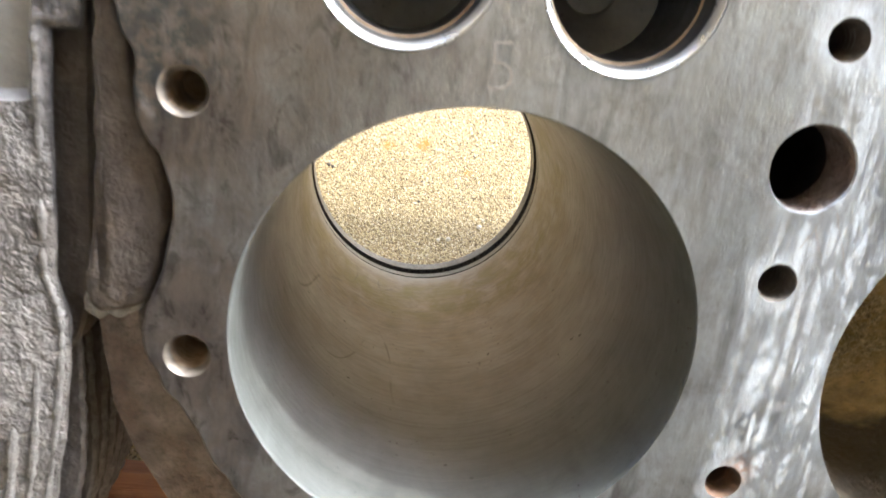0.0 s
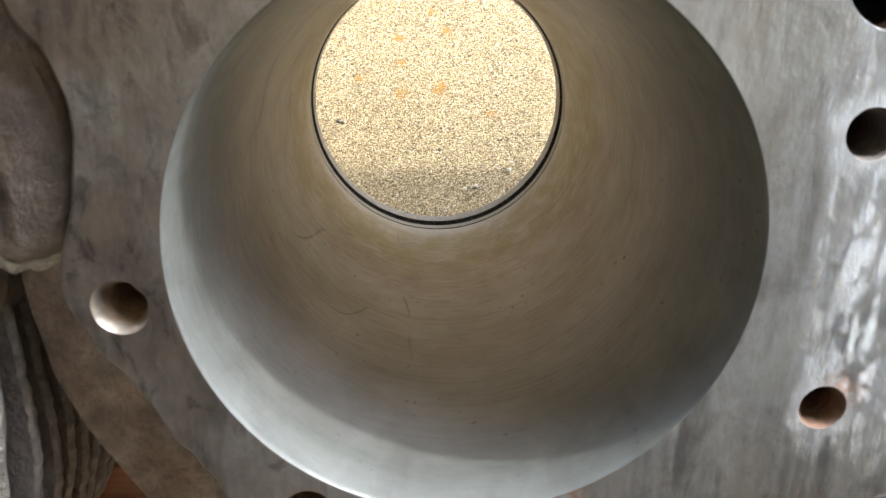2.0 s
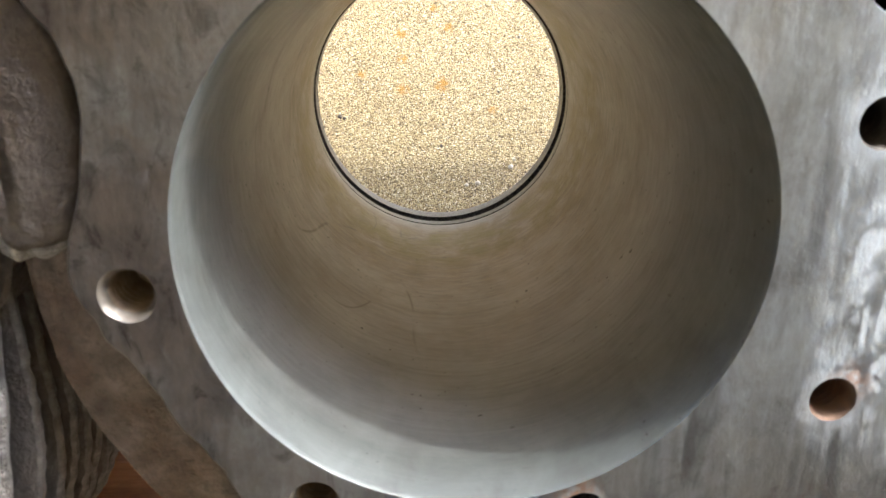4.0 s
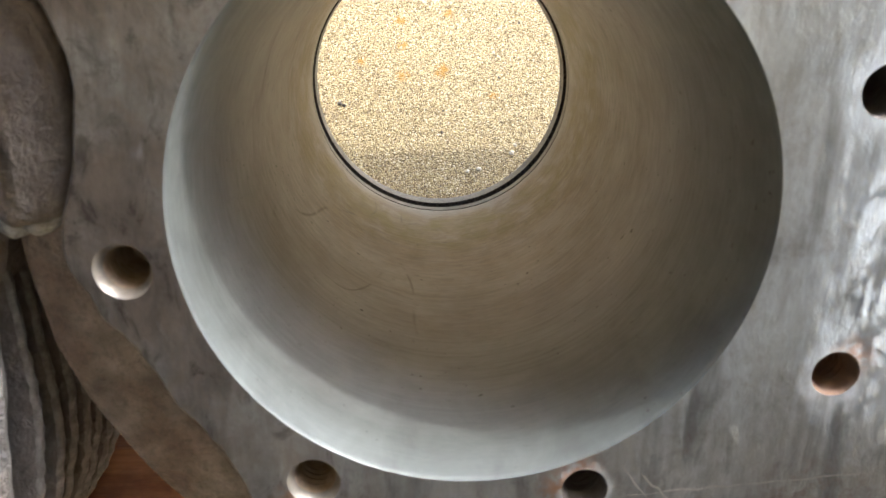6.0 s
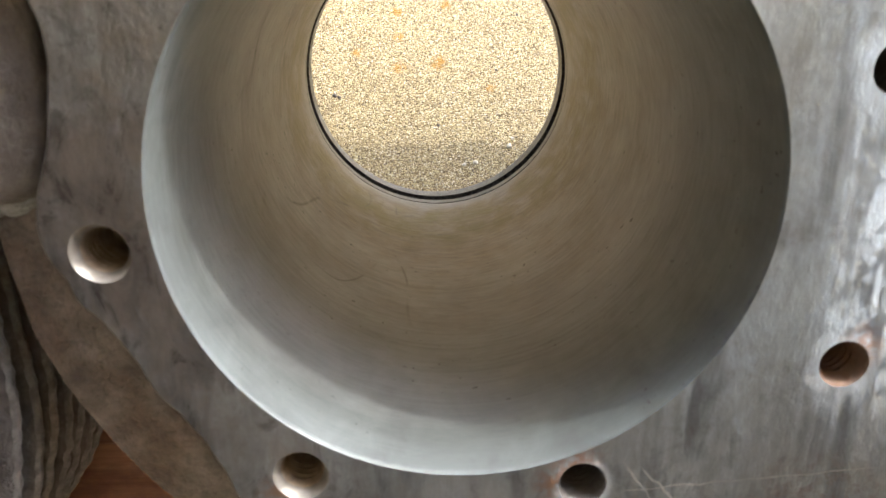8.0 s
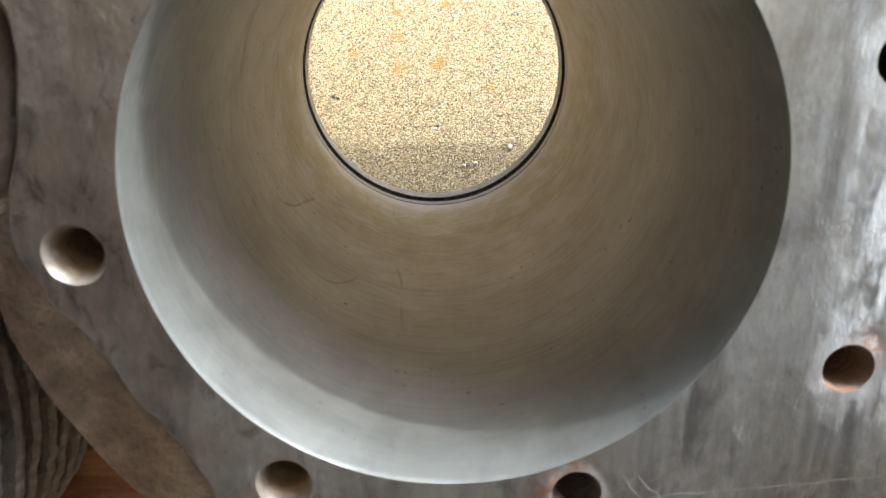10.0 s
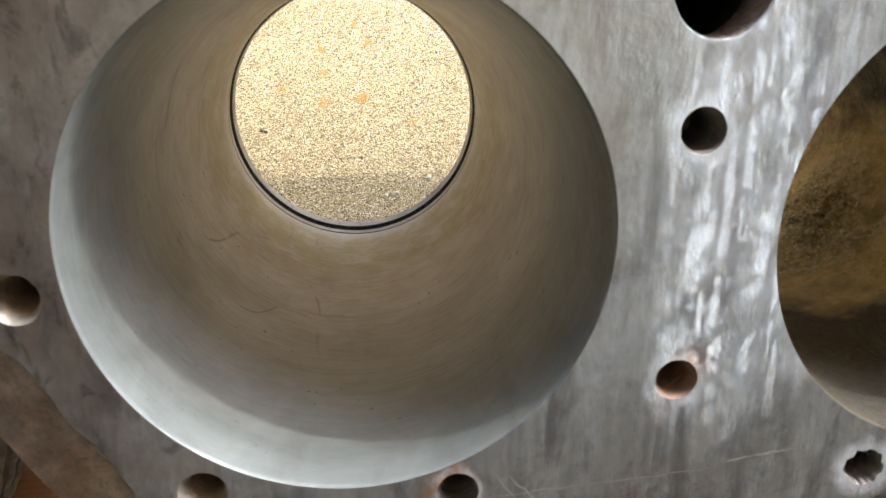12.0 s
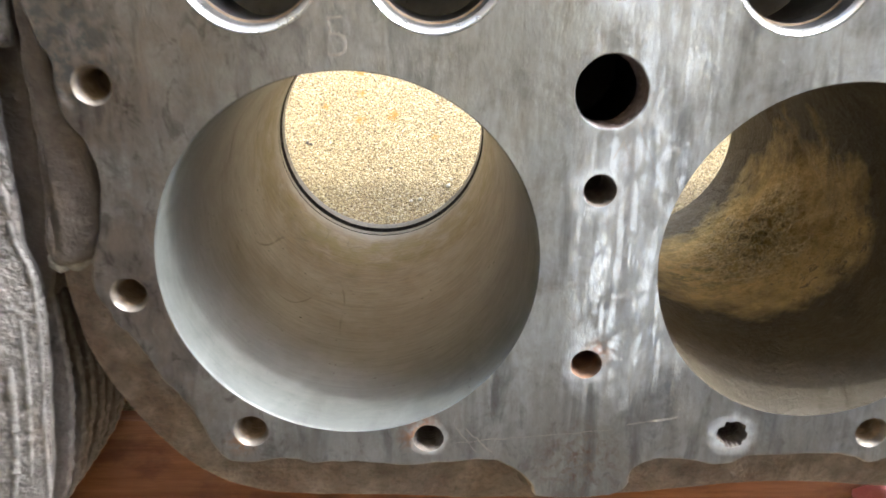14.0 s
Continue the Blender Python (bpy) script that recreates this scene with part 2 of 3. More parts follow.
def rusty_bore():
    n = Nodes("rusted_bore")
    a, b, c = n.noise(120, 6, 0.68, None, 0.9), n.noise(34, 4, 0.6), n.noise(800, 5, 0.72)
    scale_ = n.noise(330, 5, 0.7, None, 0.6)
    col = n.mix(n.ramp(b, 0.35, 0.65), (0.044, 0.029, 0.011), (0.100, 0.070, 0.029))
    col = n.mix(n.ramp(a, 0.32, 0.46, 0.75, 0.0), col, (0.10, 0.075, 0.045))
    # golden zones paint light bounced off the concrete; the inner patch is crust
    d = n.node("ShaderNodeVectorMath", {0: n.coords, 1: (0.1255, -0.0268, -0.088)}, out=1, operation="DISTANCE")
    wob = n.ramp(n.noise(75, 4, 0.6), 0.3, 0.7, -0.008, 0.008)
    bounce_d = n.node("ShaderNodeVectorMath", {0: n.coords, 1: (0.1345, -0.0145, -0.064)}, out=1, operation="DISTANCE")
    col = n.mix(n.ramp(n.math("ADD", d, wob), 0.028, 0.044, 1.0, 0.0), col, n.mix(n.ramp(scale_, 0.35, 0.65), (0.50, 0.36, 0.13), (0.80, 0.60, 0.25)))
    col = n.mix(n.ramp(n.math("ADD", bounce_d, wob), 0.012, 0.024, 0.9, 0.0), col, n.mix(n.ramp(scale_, 0.35, 0.65), (0.50, 0.36, 0.13), (0.78, 0.58, 0.24)))
    patch = n.math("MULTIPLY", n.ramp(n.math("ADD", d, wob), 0.013, 0.025, 1.0, 0.0), n.ramp(scale_, 0.40, 0.5))
    col = n.mix(patch, col, n.mix(n.ramp(c, 0.35, 0.65), (0.30, 0.21, 0.08), (0.95, 0.82, 0.48)))
    pits = n.math("MULTIPLY", n.ramp(scale_, 0.56, 0.62), n.ramp(b, 0.4, 0.55))
    col = n.mix(n.math("MULTIPLY", pits, 0.7), col, (0.07, 0.05, 0.03))
    moss = n.math("MULTIPLY", n.ramp(n.noise(210, 4, 0.6), 0.52, 0.62), n.ramp(n.node("ShaderNodeVectorMath", {0: n.coords, 1: (0.106, -0.036, -0.085)}, out=1, operation="DISTANCE"), 0.004, 0.018, 0.8, 0.0))
    col = n.mix(moss, col, (0.16, 0.17, 0.06))
    # shallow wall painted grey-olive and darker, as the light falls off there
    z = n.axis(2)
    col = n.mix(n.ramp(n.math("ADD", z, n.ramp(a, 0.3, 0.7, -0.006, 0.006)), -0.036, -0.012, 0.0, 0.85), col, n.mix(n.ramp(b, 0.35, 0.65), (0.026, 0.021, 0.011), (0.046, 0.038, 0.022)))
    h = n.math("ADD", a, n.math("ADD", n.math("MULTIPLY", c, 0.35), n.math("MULTIPLY", n.math("MULTIPLY", patch, scale_), 1.2)))
    return n.finish(col, n.ramp(c, 0.3, 0.7, 0.4, 0.7), 0.15, h, 0.0022, 0.9)


def concrete():
    n = Nodes("sandy_concrete")
    big, mid = n.noise(26, 4, 0.6), n.noise(140, 4, 0.6)
    grain = n.cells(2500)
    fine = n.noise(2000, 4, 0.75)
    tone = n.node("ShaderNodeTexVoronoi", {"Vector": n.coords, "Scale": 2500.0}, out=1)
    g = n.node("ShaderNodeSeparateColor", {0: tone})
    other = n.node("ShaderNodeSeparateColor", {0: tone}, out=1)
    col = n.mix(n.ramp(big, 0.3, 0.7), (0.200, 0.136, 0.050), (0.275, 0.200, 0.082))
    col = n.mix(n.ramp(g, 0.35, 0.9, 0.0, 0.9), col, (0.54, 0.43, 0.21))
    col = n.mix(n.ramp(other, 0.80, 0.95, 0.0, 0.9), col, (0.74, 0.64, 0.43))
    col = n.mix(n.ramp(g, 0.0, 0.35, 0.9, 0.0), col, (0.040, 0.024, 0.008))
    col = n.mix(n.ramp(fine, 0.50, 0.62, 0.0, 0.75), col, (0.060, 0.038, 0.014))
    col = n.mix(n.ramp(mid, 0.55, 0.75, 0.0, 0.35), col, (0.2, 0.142, 0.066))
    # rust spots from iron filings
    blotch = n.ramp(n.noise(480, 5, 0.75), 0.42, 0.60)
    for px, py, r in RUST_SPOTS:
        col = n.mix(n.ramp(n.math("MULTIPLY", n.near(px, py, r), blotch), 0.05, 0.35, 0.0, 0.95), col, (0.30, 0.15, 0.014))
    h = n.math("ADD", n.math("MULTIPLY", grain, -1.0), n.math("ADD", n.math("MULTIPLY", fine, 0.8), mid))
    return n.finish(col, n.ramp(fine, 0.3, 0.7, 0.75, 0.95), 0.0, h, 0.0009, 0.8)


def timber_wood():
    n = Nodes("red_brown_timber")
    a = n.noise(95, 5, 0.65, (0.09, 1.0, 1.0), 0.8)
    b = n.noise(420, 4, 0.7, (0.05, 1.0, 1.0))
    col = n.mix(n.ramp(a, 0.35, 0.65), (0.30, 0.112, 0.038), (0.54, 0.235, 0.088))
    col = n.mix(n.ramp(b, 0.45, 0.72, 0.0, 0.6), col, (0.2, 0.07, 0.028))
    col = n.mix(n.ramp(n.noise(70, 5, 0.7, (0.5, 1.0, 1.0)), 0.48, 0.64, 0.0, 0.7), col, (0.19, 0.068, 0.03))
    return n.finish(col, n.ramp(b, 0.3, 0.7, 0.55, 0.8), 0.0, n.math("ADD", a, b), 0.0012, 0.7)


def plain(name, a, b, scale, rough, metal=0.0, depth=0.0005):
    n = Nodes(name)
    v, w = n.noise(scale, 5, 0.65), n.noise(scale * 5, 4, 0.7)
    col = n.mix(n.ramp(v, 0.3, 0.7), a, b)
    return n.finish(col, n.ramp(w, 0.3, 0.7, max(rough - 0.1, 0.05), min(rough + 0.1, 1.0)), metal, n.math("ADD", v, n.math("MULTIPLY", w, 0.5)), depth, 0.6)


def on_ground(x, y, z):
    """Where a straight line along the bores, through a point of the deck frame, meets the concrete."""
    return DECK @ Vector((x, y, z))


spots = [(-0.0126, 0.0076, 0.0028), (-0.0283, 0.0024, 0.0026), (0.0024, -0.0013, 0.0042), (-0.0135, 0.0165, 0.0032), (-0.0125, -0.003, 0.0034), (0.006, 0.019, 0.0030), (0.0215, -0.0100, 0.0026), (0.0005, 0.0265, 0.0028)]
RUST_SPOTS = []
for sx, sy, sr in spots:
    v = on_ground(sx, sy, -0.2044 - 0.84 * sy)
    RUST_SPOTS.append((v.x, v.y, sr))

M_DECK = deck_metal()
M_CAST = cast_metal("cast_iron_skin", (0.115, 0.091, 0.080), (0.365, 0.315, 0.290), (0.275, 0.175, 0.130), 170.0, 0.3, 0.02, 0.0009)
M_ALLOY = cast_metal("weathered_cast_alloy", (0.085, 0.08, 0.075), (0.34, 0.328, 0.315), (0.16, 0.135, 0.115), 240.0, 0.4, 0.02, 0.0012)
# fin faces darkened to paint the shade in the gaps
M_FIN = cast_metal("shaded_alloy_fin", (0.045, 0.039, 0.035), (0.15, 0.137, 0.128), (0.11, 0.085, 0.07), 300.0, 0.35, 0.0, 0.0005)
M_SMOOTH = plain("bare_alloy", (0.32, 0.32, 0.315), (0.46, 0.465, 0.46), 160, 0.4, 0.6, 0.0004)
# pale tone for the light that fin edges catch
M_FINEDGE = cast_metal("lit_fin_edge", (0.10, 0.092, 0.086), (0.29, 0.28, 0.27), (0.17, 0.14, 0.12), 420.0, 0.4, 0.0, 0.0003)
M_WEB = cast_metal("brown_casting", (0.085, 0.072, 0.064), (0.19, 0.166, 0.15), (0.16, 0.125, 0.10), 240.0, 0.3, 0.0, 0.0004)
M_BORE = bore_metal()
M_RUSTY = rusty_bore()
M_GROOVE = plain("speckled_black", (0.008, 0.007, 0.006), (0.16, 0.145, 0.125), 1100, 0.75)
M_LIP = plain("scraped_lip", (0.085, 0.074, 0.058), (0.19, 0.172, 0.145), 500, 0.45, 0.5, 0.0001)
M_SEAT = plain("ground_valve_seat", (0.66, 0.66, 0.645), (0.76, 0.76, 0.74), 60, 0.32, 0.8, 0.000001)
M_PORT = plain("port_wall", (0.07, 0.071, 0.074), (0.13, 0.132, 0.138), 160, 0.35, 0.5, 0.0001)
M_HOLE = plain("bolt_hole_wall", (0.20, 0.145, 0.09), (0.38, 0.30, 0.215), 500, 0.5, 0.3, 0.0001)
M_RUST = plain("rusty_hole_wall", (0.085, 0.07, 0.06), (0.17, 0.085, 0.038), 190, 0.7)
# darker wall tone that puts shade into some holes and the step corner
M_SHADEWALL = plain("shaded_recess_wall", (0.07, 0.06, 0.052), (0.17, 0.15, 0.13), 300, 0.5, 0.3)
M_RIM = plain("bright_countersink", (0.15, 0.13, 0.105), (0.25, 0.225, 0.19), 500, 0.45, 0.5, 0.00003)
# near-black tone that paints deep shade into the water passage and fin core
M_DARK = plain("near_black_recess", (0.02, 0.018, 0.016), (0.05, 0.043, 0.036), 200, 0.8)
M_RIB = cast_metal("worn_cast_rib", (0.27, 0.27, 0.27), (0.52, 0.53, 0.53), (0.3, 0.27, 0.25), 300.0, 0.4, 0.0, 0.0003)
M_BEAD = cast_metal("worn_cast_bead", (0.13, 0.125, 0.12), (0.36, 0.35, 0.34), (0.26, 0.23, 0.2), 420.0, 0.4, 0.0, 0.0004)
M_CONC = concrete()
M_WOOD = timber_wood()
M_PINK = plain("pink_surface", (0.70, 0.22, 0.24), (0.85, 0.34, 0.35), 300, 0.9)
M_STAMP = plain("stamped_stroke", (0.44, 0.43, 0.42), (0.60, 0.59, 0.58), 700, 0.45, 0.8, 0.00005)
M_GRIT = plain("dark_grit", (0.05, 0.04, 0.03), (0.11, 0.09, 0.07), 900, 0.9)
M_PALE = plain("pale_grit", (0.42, 0.37, 0.27), (0.58, 0.52, 0.40), 900, 0.8)


# ---- mesh helpers ----
def part(name, bm, materials, parent, label="", sharp=40):
    me = bpy.data.meshes.new(name)
    bm.to_mesh(me)
    bm.free()
    for m in materials if isinstance(materials, (list, tuple)) else [materials]:
        me.materials.append(m)
    me.polygons.foreach_set("use_smooth", [True] * len(me.polygons))
    me.set_sharp_from_angle(angle=radians(sharp))
    ob = new(name, me)
    if parent is not None:
        ob.parent = parent
    if label:
        tagged(ob, label)
    return ob


def thing(name, m, label, category, group="", kind=""):
    ob = new(name)
    ob.matrix_world = m
    return tagged(ob, label, category, group, kind)


def circle(cx, cy, r, n, ragged=0.0):
    pts = []
    for i in range(n):
        a = 2 * math.pi * i / n
        k = r * (1 + ragged * noise.noise(Vector((2.2 * math.cos(a) + cx * 90, 2.2 * math.sin(a), 3.1))) + 0.5 * ragged * noise.noise(Vector((6 * math.cos(a), 6 * math.sin(a), 1.7))))
        pts.append((cx + k * math.cos(a), cy + k * math.sin(a)))
    return pts


def smooth_loop(pts, n=6):
    """A closed Catmull-Rom curve through the points."""
    out = []
    k = len(pts)
    for i in range(k):
        p = [Vector(pts[(i + j) % k]) for j in (-1, 0, 1, 2)]
        for s in range(n):
            t = s / n
            out.append(tuple(0.5 * (2 * p[1] + (p[2] - p[0]) * t + (2 * p[0] - 5 * p[1] + 4 * p[2] - p[3]) * t * t + (3 * p[1] - p[0] - 3 * p[2] + p[3]) * t ** 3)))
    return out


def grown(loop, d):
    """A closed anticlockwise loop moved outwards by d."""
    out, k = [], len(loop)
    for i in range(k):
        a, b = Vector(loop[i - 1]), Vector(loop[(i + 1) % k])
        e = (b - a).normalized()
        out.append((loop[i][0] + e.y * d, loop[i][1] - e.x * d))
    return out


def ring_verts(bm, loop, z):
    return [bm.verts.new((x, y, z(x, y) if callable(z) else z)) for x, y in loop]


def bridge(bm, a, b, mat=0):
    k = len(a)
    for i in range(k):
        j = (i + 1) % k
        f = bm.faces.new((a[i], a[j], b[j], b[i]))
        f.material_index = mat


def fill(bm, loops, mat=0, up=True):
    """A flat face between an outer loop of verts and the loops of its holes."""
    edges = []
    for vs in loops:
        for i in range(len(vs)):
            v, w = vs[i], vs[(i + 1) % len(vs)]
            edges.append(bm.edges.get((v, w)) or bm.edges.new((v, w)))
    got = bmesh.ops.triangle_fill(bm, use_beauty=True, use_dissolve=False, edges=edges)
    for f in got["geom"]:
        if isinstance(f, bmesh.types.BMFace):
            f.material_index = mat
            f.normal_update()
            if (f.normal.z > 0) != up:
                f.normal_flip()


def hole_walls(bm, cx, cy, profile, n, ragged=0.0, top=None):
    """Rings down a hole; profile: (radius, z, material of the band above). Returns the top ring."""
    last = first = None
    for r, z, m in profile:
        vs = ring_verts(bm, circle(cx, cy, r, n, ragged), z)
        if last:
            bridge(bm, vs, last, m)
        else:
            first = vs
        last = vs
    f = bm.faces.new(last)
    f.material_index = profile[-1][2]
    return first


def lathe(bm, cx, cy, profile, n, shift=None):
    """An open sleeve: rings of (radius, z, material), the inside facing the axis."""
    last = None
    for r, z, m in profile:
        vs = []
        for i in range(n):
            a = 2 * math.pi * i / n
            k = r + (shift(a, z) if shift else 0.0)
            vs.append(bm.verts.new((cx + k * math.cos(a), cy + k * math.sin(a), z)))
        if last:
            bridge(bm, vs, last, m)
        last = vs


def prism(bm, loop, z0, z1, bevel=0.0, mat=0):
    """A solid with the loop's outline from z0 up to z1 and eased edges."""
    b = bevel
    rows = [(grown(loop, -b), z0), (loop, z0 + b), (loop, z1 - b), (grown(loop, -b), z1)] if b else [(loop, z0), (loop, z1)]
    vs = [ring_verts(bm, lp, z) for lp, z in rows]
    for lo, hi in zip(vs, vs[1:]):
        bridge(bm, lo, hi, mat)
    fill(bm, [vs[-1]], mat, True)
    fill(bm, [vs[0]], mat, False)


# ---- ground ----
bm = bmesh.new()
bmesh.ops.create_grid(bm, x_segments=40, y_segments=40, size=300)
tagged(part("ground", bm, M_CONC, None), "sandy tan concrete slab with rust spots", "ground", kind="structure")

# ---- unseen roof and three walls, added to shape the light and open towards it ----
M_BOUNCE_PANEL = plain("pale_bounce_panel", (0.62, 0.615, 0.61), (0.72, 0.715, 0.71), 6, 0.9, 0.0, 0.002)
M_BLOCK_PANEL = plain("dark_blocking_panel", (0.12, 0.115, 0.11), (0.18, 0.172, 0.165), 6, 0.9, 0.0, 0.002)
PANELS = pose(0, 0, 0, 0, 0, 90 - OPEN_TO)


def slab(name, label, x0, x1, y0, y1, z0, z1):
    b = bmesh.new()
    prism(b, [(x0, y0), (x1, y0), (x1, y1), (x0, y1)], z0, z1, 0.005)
    ob = part(name, b, M_BOUNCE_PANEL if name == "panel_top" else M_BLOCK_PANEL, None)
    ob.matrix_world = PANELS
    return tagged(ob, label, "shed", kind="structure")


slab("panel_top", "added unseen pale roof panel that bounces light down", -3.0, PANEL_OUT, -3.0, 3.0, 2.2, 2.26)
slab("panel_back", "added unseen dark wall panel that blocks light", -3.06, -3.0, -3.0, 3.0, 0.0, 2.19)
slab("panel_side_1", "added unseen dark wall panel that blocks light", -3.0, 1.95, 3.0, 3.06, 0.0, 2.19)
slab("panel_side_2", "added unseen dark wall panel that blocks light", -3.0, 1.95, -3.06, -3.0, 0.0, 2.19)

# ---- the cylinder block ----
block = thing("engine_block", DECK, "grey cast-iron side-valve engine block with open cylinder bores", "engine block")
R1, R2, X2 = 0.0389, 0.0366, 0.1005
MID = 0.1005
BASE = -0.146
THIRD = 2 * MID
half_deck = [(91, -46.8), (83.4, -48.9), (75.4, -47.6), (67.6, -47.4), (62.6, -50), (59.2, -56.6), (42.0, -57.0), (39.6, -53.0), (34.5, -48.6), (29, -46.7), (21, -47.4), (11, -47.8), (1, -46.7), (-9, -46.8), (-17, -45.6), (-25, -46.6), (-29.8, -44.6), (-32.2, -40.0),
             (-36, -31.5), (-40.7, -25), (-44.4, -17.5), (-48.2, -12.2), (-51.2, -6), (-51.6, 1), (-49.2, 7), (-47.7, 16), (-48.4, 24.5), (-52.2, 30.2), (-53.3, 35), (-53.0, 40.5),
             (-55.5, 46), (-57.5, 60), (-57, 90), (-53, 106), (-40, 111), (10, 112)]
half_flange = [(92, -61.2), (62, -63.8), (30, -64.3), (8, -63), (-14, -62.2), (-27.5, -60), (-38, -54.6), (-45.5, -47), (-51.5, -39), (-56.3, -30.5), (-60, -21), (-62, -10), (-62.6, -2), (-61.6, 18), (-60.6, 42),
               (-61, 70), (-60, 104), (-55, 114), (-40, 117), (10, 117)]


def whole(half):
    left = [(x / 1000, y / 1000) for x, y in half]
    return left[::-1] + [(2 * MID - x, y) for x, y in left]


deck_loop = [(x + 0.0006 * noise.noise(Vector((x * 260, y * 260, 1.0))), y + 0.0006 * noise.noise(Vector((x * 260, y * 260, 8.0)))) for x, y in smooth_loop(whole(half_deck), 9)]
flange_loop = smooth_loop(whole(half_flange), 5)
BOLTS = [(-0.0453, -0.006, 0), (-0.0466, 0.0364, 0), (-0.0230, -0.0386, 0), (0.0160, -0.0411, 3), (0.0502, -0.0232, 1), (0.0505, 0.0155, 3), (0.0517, 0.0550, 3),
         (0.0845, -0.0414, 2), (0.1165, -0.0414, 0), (2 * MID - 0.0502, -0.0232, 0), (2 * MID - 0.0505, 0.0155, 0), (2 * MID - 0.0517, 0.0550, 0), (2 * MID - 0.016, -0.0411, 0), (2 * MID + 0.0230, -0.0386, 0), (2 * MID + 0.0453, -0.006, 0), (2 * MID + 0.0466, 0.0364, 0)]
VALVES = [(-0.0162, 0.0596), (0.0176, 0.0594), (0.0860, 0.0591), (0.1190, 0.0591), (2 * MID - 0.0176, 0.0594), (2 * MID + 0.0162, 0.0596)]

bm = bmesh.new()
holes = []
for cx, cy, kind in BOLTS:
    wall = {0: 3, 1: 4, 2: 7, 3: 7}[kind]
    prof = [(0.0038, 0.0, 2), (0.0036, -0.0003, 2), (0.0030, -0.0016, 2)]
    for k in range(5):
        prof += [(0.00305, -0.0026 - 0.0012 * k, wall), (0.0028, -0.0032 - 0.0012 * k, wall)]
    prof += [(0.0028, -0.0112, wall), (0.0006, -0.0128, wall)]
    if kind:
        prof[:3] = [(0.0034, 0.0, 2), (0.0032, -0.0004, wall)]
    holes.append(hole_walls(bm, cx, cy, prof, 40, 0.22 if kind == 2 else 0.015))
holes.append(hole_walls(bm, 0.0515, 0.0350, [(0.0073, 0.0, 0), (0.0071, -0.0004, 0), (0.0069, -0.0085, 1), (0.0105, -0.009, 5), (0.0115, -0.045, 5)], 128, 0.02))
for cx, cy in VALVES:
    holes.append(hole_walls(bm, cx, cy, [(0.0141, 0.0, 0), (0.0141, -0.0006, 0), (0.0139, -0.004, 3), (0.0118, -0.0045, 3), (0.0112, -0.016, 6), (0.0118, -0.024, 6), (0.0050, -0.027, 6), (0.0048, -0.0275, 6)], 96))
for cx, r in ((0.0, R1), (X2, R2), (THIRD, R1)):
    holes.append(hole_walls(bm, cx, 0.0, [(r + 0.00022, 0.0, 0), (r + 0.00022, -0.003, 0)], 192))
    bmesh.ops.delete(bm, geom=[bm.faces[-1]] if not bm.faces.ensure_lookup_table() else [], context="FACES_ONLY")
edge = ring_verts(bm, deck_loop, 0.0)
fill(bm, [edge] + holes, 0, True)
# eased edge of the machined face, the cast step below it and the cast flange
ease = ring_verts(bm, grown(deck_loop, 0.0005), -0.0006)
foot = ring_verts(bm, grown(deck_loop, 0.0013), -0.0058)
shelf = ring_verts(bm, grown(deck_loop, 0.0030), -0.0072)
bridge(bm, ease, edge, 0)
bridge(bm, foot, ease, 1)
# this band is darkened to paint the shadow line under the step
bridge(bm, shelf, foot, 7)


def rough(a, x, y, z):
    return a * noise.noise(Vector((x, y, z)) * 130)


rim = ring_verts(bm, grown(flange_loop, -0.0022), -0.0078)
fill(bm, [rim, shelf], 1, True)
last = rim
for d, z in ((-0.0008, -0.0084), (0.0, -0.0100), (0.0003, -0.016), (-0.001, -0.019), (-0.006, -0.021), (-0.0085, -0.03), (-0.0095, -0.09), (-0.0105, BASE)):
    vs = ring_verts(bm, [(x + rough(0.0005, x, y, z), y + rough(0.0005, y, x, z)) for x, y in grown(flange_loop, d)], z)
    bridge(bm, vs, last, 1)
    last = vs
under = []
for cx, r in ((0.0, R1), (X2, R2), (THIRD, R1)):
    under.append(ring_verts(bm, circle(cx, 0.0, r + 0.0035, 96), BASE))
fill(bm, [last] + under, 1, False)
part("block_casting", bm, [M_DECK, M_CAST, M_RIM, M_HOLE, M_RUST, M_DARK, M_PORT, M_SHADEWALL], block, "dull grey machined deck over rough brownish casting", 30)


def cylinder_bore(cx, r, top, wall, name, shift=None, label=""):
    prof = [(r + 0.00022, 0.0, 0), (r + 0.00004, -0.0003, 0), (r, -0.0012, 0), (r, -0.0075, 0), (r, -0.0120, 0), (r + 0.00004, -0.0125, 0)]
    prof += [(r + 0.00004, -0.0125 - 0.1275 * k / 63, 1) for k in range(1, 64)]
    if shift:
        prof += [(r, -0.1464, 1), (r + 0.0012, -0.1474, 1), (r + 0.0034, -0.1480, 1), (r + 0.0036, BASE + 0.001, 1)]
    else:
        prof += [(r + 0.0014, -0.1398, 2), (r + 0.0014, -0.1416, 2), (r + 0.0003, -0.1417, 2), (r + 0.0003, -0.1452, 3), (r + 0.0030, -0.1454, 2), (r + 0.0030, -0.1500, 2), (r + 0.0003, -0.1502, 2),
                 (r + 0.0002, -0.1558, 3), (r + 0.0014, -0.1568, 2), (r + 0.0040, -0.1570, 2), (r + 0.0042, BASE + 0.001, 3)]
    b = bmesh.new()
    lathe(b, cx, 0.0, prof, 192, shift)
    return part(name, b, [top, wall, M_GROOVE, M_LIP], block, label, 30)


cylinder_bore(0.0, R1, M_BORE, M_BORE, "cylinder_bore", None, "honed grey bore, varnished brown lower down")


